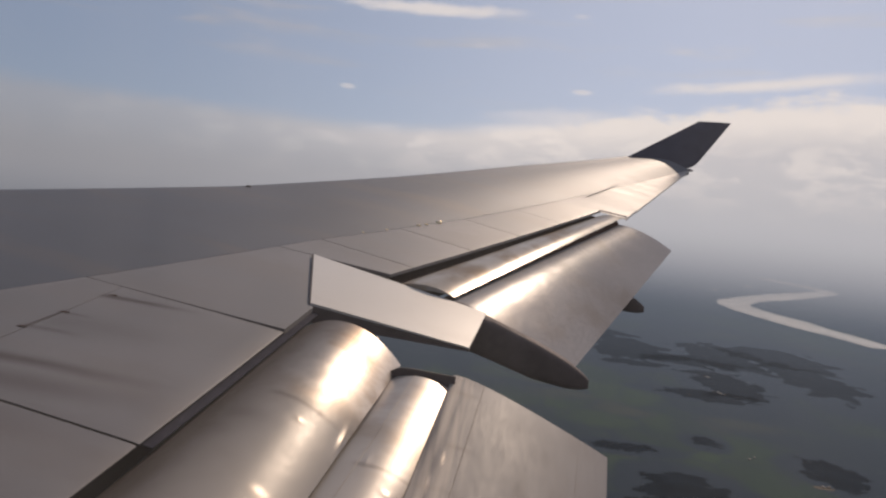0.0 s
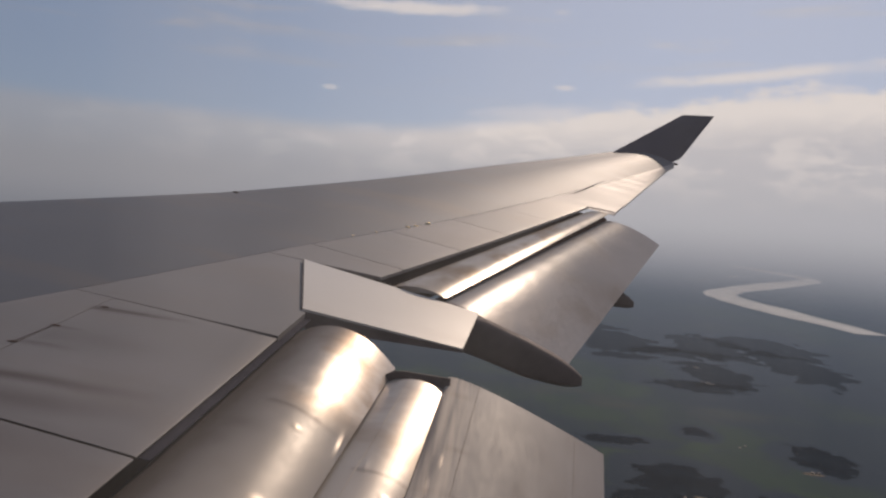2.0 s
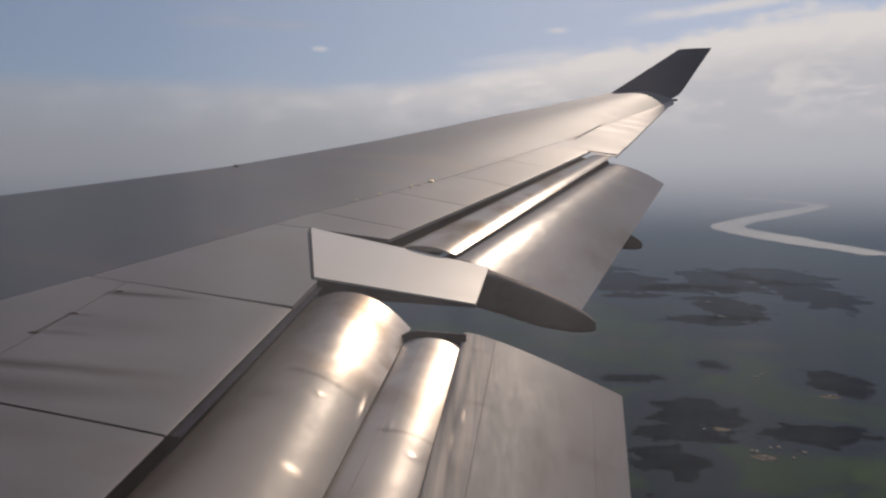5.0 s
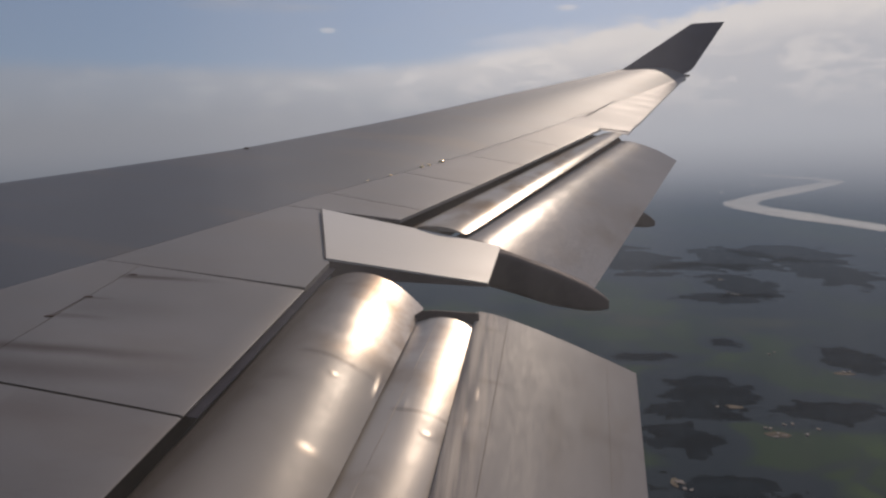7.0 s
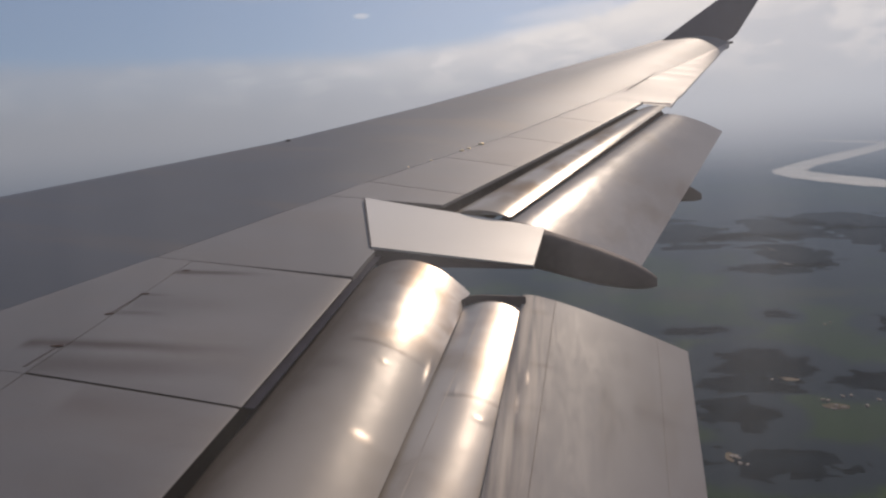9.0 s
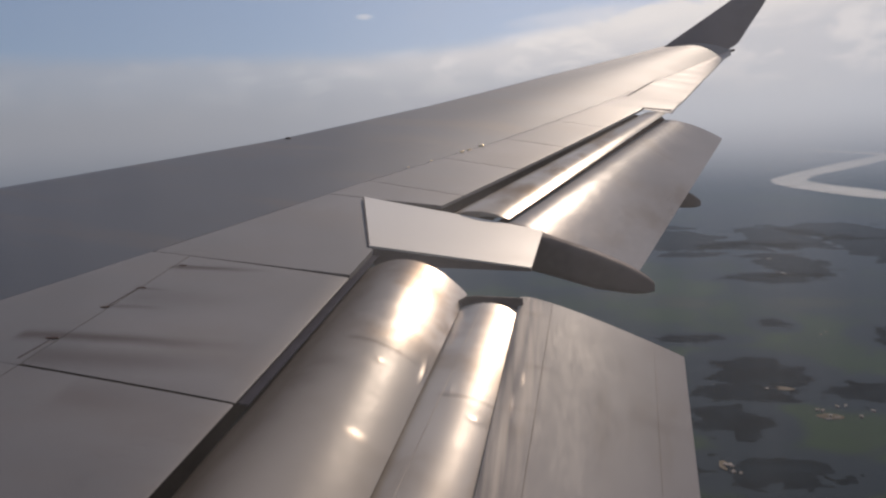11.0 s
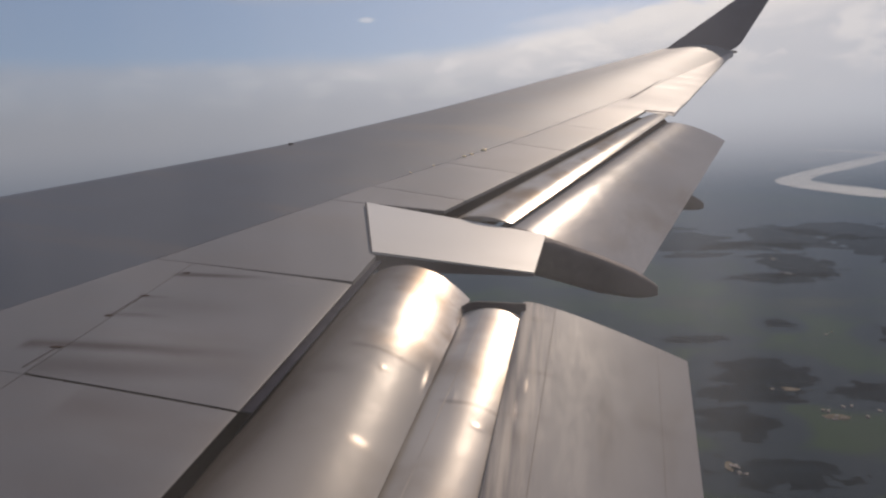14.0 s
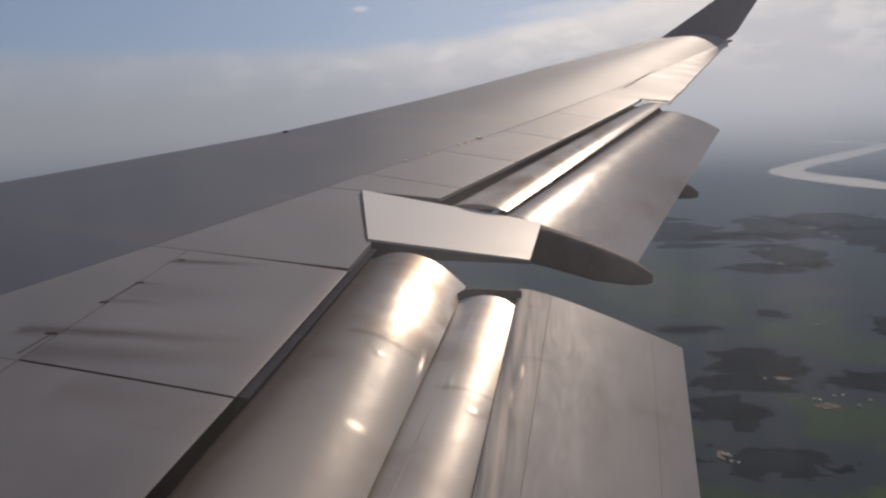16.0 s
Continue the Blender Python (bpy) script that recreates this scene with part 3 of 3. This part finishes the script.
def make_fuselage():
    """A tube with one window opening."""
    xs = [-22.5 + 1.0 * i for i in range(23)] + [-0.28, 0.28] + [0.9 + 1.0 * i for i in range(14)]
    xs = sorted(x for x in xs if not (-0.27 < x < 0.27))
    cz = -0.3
    angles = [math.asin(v / 3.16) for v in (0.0, 0.6)]           # the opening's lower and upper edge
    ring = [angles[0], angles[1]] + [angles[1] + (2 * math.pi - angles[1]) * i / 44 for i in range(1, 44)]
    bm = bmesh.new()
    grid = {}
    for side, r in enumerate((3.16, 3.09)):
        for i, x in enumerate(xs):
            for j, a in enumerate(ring):
                grid[side, i, j] = bm.verts.new((x, r * math.cos(a), cz + r * math.sin(a)))
    m = len(ring)
    hole = xs.index(-0.28)
    for i in range(len(xs) - 1):
        for j in range(m):
            if i == hole and j == 0:
                continue
            q = (j + 1) % m
            for side in (0, 1):
                bm.faces.new((grid[side, i, j], grid[side, i + 1, j], grid[side, i + 1, q], grid[side, i, q]))
    loop = [(hole, 0), (hole + 1, 0), (hole + 1, 1), (hole, 1)]
    for (i, j), (p, q) in zip(loop, loop[1:] + loop[:1]):
        bm.faces.new((grid[0, i, j], grid[0, p, q], grid[1, p, q], grid[1, i, j]))
    for i in (0, len(xs) - 1):
        for j in range(m):
            q = (j + 1) % m
            bm.faces.new((grid[0, i, j], grid[0, i, q], grid[1, i, q], grid[1, i, j]))
        bm.faces.new([grid[1, i, j] for j in range(m)])          # bulkhead
    return bm


tagged(part("wall_fuselage", make_fuselage(), MAT_WINGLET), "dark blue airliner fuselage skin around the cabin window", "fuselage", kind="structure")


def make_pane():
    bm = bmesh.new()
    rows = []
    for y in (3.140, 3.144):
        rows.append([(0.275 * c, y, 0.0 + 0.29 * d) for c, d in
                     [(math.copysign(abs(math.cos(q)) ** 0.35, math.cos(q)), math.copysign(abs(math.sin(q)) ** 0.35, math.sin(q))) for q in [2 * math.pi * i / 40 for i in range(40)]]])
    return loft(rows)


window = tagged(new("window_1"), "slightly dusty clear cabin window", "window", kind="structure")
pane = part("pane", make_pane(), MAT_GLASS, window)
pane.visible_shadow = False

# ---- land ----
GROUND_Z = -160.0


def fade_to_haze(k, out, shader, reach_m=1230.0):
    """Far land turns transparent, so the haze colour painted in the sky shows."""
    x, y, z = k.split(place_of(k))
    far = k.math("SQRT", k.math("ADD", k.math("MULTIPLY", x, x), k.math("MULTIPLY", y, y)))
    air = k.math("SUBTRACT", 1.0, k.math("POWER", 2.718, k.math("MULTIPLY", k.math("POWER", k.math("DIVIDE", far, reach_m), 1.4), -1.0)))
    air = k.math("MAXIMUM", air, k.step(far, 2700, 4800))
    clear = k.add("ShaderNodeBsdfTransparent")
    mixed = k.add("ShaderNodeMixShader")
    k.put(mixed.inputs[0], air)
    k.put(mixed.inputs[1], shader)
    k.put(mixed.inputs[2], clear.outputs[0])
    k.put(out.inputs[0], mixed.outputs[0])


# x, y and half sizes of each wood
WOODS = ((301, 1068, 52, 151), (383, 946, 46, 166), (171, 1032, 62, 154), (253, 848, 38, 110), (393, 1106, 70, 127), (165, 592, 12, 21), (122, 474, 29, 40),
         (88, 392, 19, 32), (246, 548, 22, 44), (186, 436, 34, 27), (95, 331, 29, 23), (94, 550, 26, 16))


COPSES = []                                              # smaller woods over the rest of the plain
for _ in range(9):
    a, d = random.uniform(-10, 40), random.uniform(330, 1500)
    size = random.uniform(9, 24) * (0.6 + d / 1000)
    COPSES.append((d * math.sin(radians(a)), d * math.cos(radians(a)), size * random.uniform(1.2, 2.6), size))


def make_land_material():
    m, k, b, out = material("hazy_farmland")
    p = place_of(k)
    bent = k.add("ShaderNodeVectorMath")
    bent.operation = "MULTIPLY_ADD"
    wander = k.add("ShaderNodeTexNoise")
    k.put(wander.inputs["Vector"], p)
    wander.inputs["Scale"].default_value = 0.012
    k.put(bent.inputs[0], wander.outputs["Color"])
    bent.inputs[1].default_value = (45.0, 45.0, 0.0)
    k.put(bent.inputs[2], p)
    cells, rims = k.add("ShaderNodeTexVoronoi"), k.add("ShaderNodeTexVoronoi")
    rims.feature = "DISTANCE_TO_EDGE"
    for c in (cells, rims):
        k.put(c.inputs["Vector"], bent.outputs[0])
        c.inputs["Scale"].default_value = 0.016
    tone, kind, _ = k.split(cells.outputs["Color"])
    wood = k.noise(p, 0.0045, 7.0, 0.60, None, 0.6)
    small = k.noise(p, 0.03, 5.0, 0.6)
    field = k.mix(tone, rgb(0.011, 0.023, 0.003), rgb(0.031, 0.051, 0.005))
    field = k.mix(k.step(kind, 0.80, 0.84), field, rgb(0.040, 0.041, 0.015))
    field = k.mix(k.math("MULTIPLY", k.step(small, 0.4, 0.7), 0.5), field, rgb(0.019, 0.024, 0.008))
    broad = k.noise(p, 0.0035, 4.0, 0.55)
    field = k.mix(k.math("MULTIPLY", k.step(broad, 0.45, 0.65), 0.5), field, rgb(0.016, 0.021, 0.010))
    hedge = k.math("MULTIPLY", k.step(rims.outputs["Distance"], 0.055, 0.02), k.step(small, 0.40, 0.55))
    field = k.mix(k.math("MULTIPLY", hedge, 0.8), field, rgb(0.011, 0.015, 0.012))
    under = k.math("MULTIPLY", k.step(wood, 0.47, 0.56), 0.9)
    x, y, z = k.split(p)
    ragged = k.math("ADD", k.math("MULTIPLY", k.math("SUBTRACT", k.noise(p, 0.012, 6.0, 0.62), 0.5), 1.5), k.math("MULTIPLY", k.math("SUBTRACT", small, 0.5), 0.5))
    for wx, wy, rx, ry in WOODS + tuple(COPSES):          # dark floor and fringe of the woods
        u, v = k.math("DIVIDE", k.math("SUBTRACT", x, wx), rx * 1.7), k.math("DIVIDE", k.math("SUBTRACT", y, wy), ry * 1.2)
        d = k.math("ADD", k.math("SQRT", k.math("ADD", k.math("MULTIPLY", u, u), k.math("MULTIPLY", v, v))), ragged)
        under = k.math("MAXIMUM", under, k.step(d, 1.25, 0.90))
    c = k.mix(under, field, rgb(0.0085, 0.0130, 0.0155))
    k.put(b.inputs["Base Color"], c)
    b.inputs["Roughness"].default_value = 1.0
    b.inputs["Specular IOR Level"].default_value = 0.0
    fade_to_haze(k, out, b.outputs[0])
    return m


def make_flat(name, colour, rough, specular=0.2, vary=0.3, scale=0.05, reach_m=1230.0):
    m, k, b, out = material(name)
    n = k.noise(place_of(k), scale, 5.0, 0.6)
    k.put(b.inputs["Base Color"], k.mix(k.step(n, 0.3, 0.7), rgb(*colour), rgb(*[v * (1 - vary) for v in colour])))
    b.inputs["Roughness"].default_value = rough
    b.inputs["Specular IOR Level"].default_value = specular
    fade_to_haze(k, out, b.outputs[0], reach_m)
    return m


def make_ground():
    bm = bmesh.new()
    rings = [0.0] + [60 * 1.16 ** i for i in range(30)]
    rings = [r for r in rings if r < 4850] + [4850]
    mid = bm.verts.new((0, 0, GROUND_Z))
    prev = None
    for r in rings[1:]:
        row = [bm.verts.new((r * math.cos(a), r * math.sin(a), GROUND_Z)) for a in [2 * math.pi * i / 96 for i in range(96)]]
        for i in range(96):
            j = (i + 1) % 96
            if prev:
                bm.faces.new((prev[i], row[i], row[j], prev[j]))
            else:
                bm.faces.new((mid, row[i], row[j]))
        prev = row
    return bm


MAT_LAND = make_land_material()
tagged(part("ground", make_ground(), MAT_LAND), "hazy green farmland with dark woods far below", "ground", kind="structure")


def smooth_line(points, n=10):
    """A smooth curve through points in the plan."""
    pts = [Vector((*p, 0)) for p in points]
    pts = [pts[0] * 2 - pts[1]] + pts + [pts[-1] * 2 - pts[-2]]
    out = []
    for a, b, c, d in zip(pts, pts[1:], pts[2:], pts[3:]):
        for i in range(n):
            t = i / n
            out.append(0.5 * (2 * b + (c - a) * t + (2 * a - 5 * b + 4 * c - d) * t * t + (3 * b - a - 3 * c + d) * t ** 3))
    return out + [pts[-2]]


def make_river(points):
    """A ribbon of water: x, y and width at each bend."""
    mid = smooth_line([(p[0], p[1]) for p in points])
    widths = smooth_line([(p[2], 0) for p in points])
    bm = bmesh.new()
    rows = []
    for i, p in enumerate(mid):
        d = (mid[min(i + 1, len(mid) - 1)] - mid[max(i - 1, 0)]).normalized()
        w = Vector((-d.y, d.x, 0)) * max(8.0, widths[i].x) / 2 * (1 + 0.10 * noise.noise(p * 0.01))
        rows.append([bm.verts.new((q.x, q.y, GROUND_Z + 0.5)) for q in (p - w, p, p + w)])
    for a, b in zip(rows, rows[1:]):
        for i in (0, 1):
            bm.faces.new((a[i], a[i + 1], b[i + 1], b[i]))
    return bm


RIVER = ((684, 1376, 64), (669, 1497, 77), (641, 1605, 97), (623, 1742, 108), (601, 1888, 100), (609, 2069, 90), (712, 2275, 90), (849, 2480, 110), (1051, 2785, 115),
         (1233, 3053, 95), (1345, 3266, 80), (1362, 3547, 84), (1328, 4052, 90), (1342, 4956, 110))
MAT_WATER = make_flat("silty_water", (0.46, 0.41, 0.335), 0.16, 0.6, 0.2, 0.01, 3000.0)
tagged(part("water", make_river(RIVER), MAT_WATER), "pale silty river winding through the plain", "river", kind="structure")

# bluish crowns: part of the haze tint is put into this colour
MAT_WOOD = make_flat("dark_tree_crowns", (0.0150, 0.0228, 0.0300), 1.0, 0.0, 0.5, 0.05)
MAT_HOUSE = make_flat("pale_stucco", (0.15, 0.14, 0.13), 0.8, 0.2, 0.2, 0.4)
MAT_ROOF = make_flat("light_sheet_roof", (0.20, 0.165, 0.14), 0.5, 0.3, 0.25, 0.4)
MAT_SOIL = make_flat("bare_pale_soil", (0.15, 0.12, 0.085), 0.95, 0.1, 0.35, 0.06)


def make_wood(x, y, rx, ry):
    """A lumpy canopy with a ragged rim."""
    cell = max(1.6, min(rx, ry) / 24)
    nx, ny = int(1.5 * rx / cell), int(1.5 * ry / cell)
    verts, faces, index = [], [], {}
    for i in range(-nx, nx + 1):
        for j in range(-ny, ny + 1):
            px, py = x + (i + random.uniform(-0.35, 0.35)) * cell, y + (j + random.uniform(-0.35, 0.35)) * cell
            here = Vector((px, py, 0))
            inside = 1.0 - math.hypot((px - x) / rx, (py - y) / ry) + 0.6 * noise.noise(here * (1.6 / min(rx, ry))) + 0.22 * noise.noise(here * (5.0 / min(rx, ry))) + random.gauss(0, 0.03)
            if inside > 0:
                index[i, j] = len(verts)
                verts.append((px, py, GROUND_Z - 0.3 + min(1.0, inside * 3) * (1.0 + 0.5 * noise.noise(here * 0.21)) + random.uniform(-0.12, 0.18)))
    for i, j in index:
        q = [index.get(c) for c in ((i, j), (i + 1, j), (i + 1, j + 1), (i, j + 1))]
        if None not in q:
            faces.append(tuple(q))
    me = bpy.data.meshes.new("woodland")
    me.from_pydata(verts, [], faces)
    me.materials.append(MAT_WOOD)
    return tagged(new("woodland", me), "dark green wood of dense small tree crowns", "wood", kind="stuff")


for wx, wy, rx, ry in WOODS:
    make_wood(wx, wy, rx * 1.05, ry * 0.75)
for copse in COPSES:
    make_wood(*copse)


def make_house(x, y, turn, long, wide, high):
    at = pose(x, y, GROUND_Z, 0, 0, turn)
    house = new("house")
    house.matrix_world = at
    bm = bmesh.new()
    bmesh.ops.create_cube(bm, size=1.0)
    bm.transform(Matrix.Translation((0, 0, high / 2)) @ Matrix.Diagonal((long, wide, high, 1)))
    part("wall", bm, MAT_HOUSE, house)
    a, b = long / 2 + 0.3, wide / 2 + 0.3
    ring = [[(e, -b, high), (e, 0, high + wide * 0.32), (e, b, high)] for e in (-a, a)]
    part("roof", loft(ring), MAT_ROOF, house)
    return tagged(house, "small pale house with a low pitched roof", "house", "village houses")


for cx, cy, spread, count in ((140, 400, 3.5, 5), (158, 405, 5, 3), (74, 337, 2.0, 3), (77, 329, 2, 2), (154, 413, 3, 2), (129, 442, 4, 1), (224, 512, 4, 2), (235, 883, 3, 2), (231, 796, 3, 2), (194, 767, 3, 1), (187, 566, 5, 2)):
    for _ in range(count):
        make_house(cx + random.gauss(0, spread), cy + random.gauss(0, spread), random.uniform(0, 180), random.uniform(1.3, 2.6), random.uniform(1.0, 1.5), random.uniform(0.7, 1.0))


def make_clearing(x, y, rx, ry):
    bm = bmesh.new()
    rim = [bm.verts.new((x + rx * math.cos(a) * (1 + 0.35 * noise.noise(Vector((math.cos(a), math.sin(a), x)) * 1.7)), y + ry * math.sin(a) * (1 + 0.35 * noise.noise(Vector((math.cos(a), math.sin(a), y)) * 1.7)), GROUND_Z + 0.35)) for a in [2 * math.pi * i / 28 for i in range(28)]]
    bm.faces.new(rim)
    return bm


for patch in ((141, 399, 7, 4), (73, 337, 2.5, 5), (129, 442, 6, 3), (224, 512, 7, 4)):
    tagged(part("bare_ground", make_clearing(*patch), MAT_SOIL), "patch of pale bare soil by the houses", "soil", kind="structure")
for patch in ((949, 3056, 20, 34), (231, 796, 3, 7), (240, 884, 3, 6), (700, 2600, 10, 20)):
    tagged(part("pond", make_clearing(*patch), MAT_WATER), "small pond shining in the plain", "pond", kind="structure")
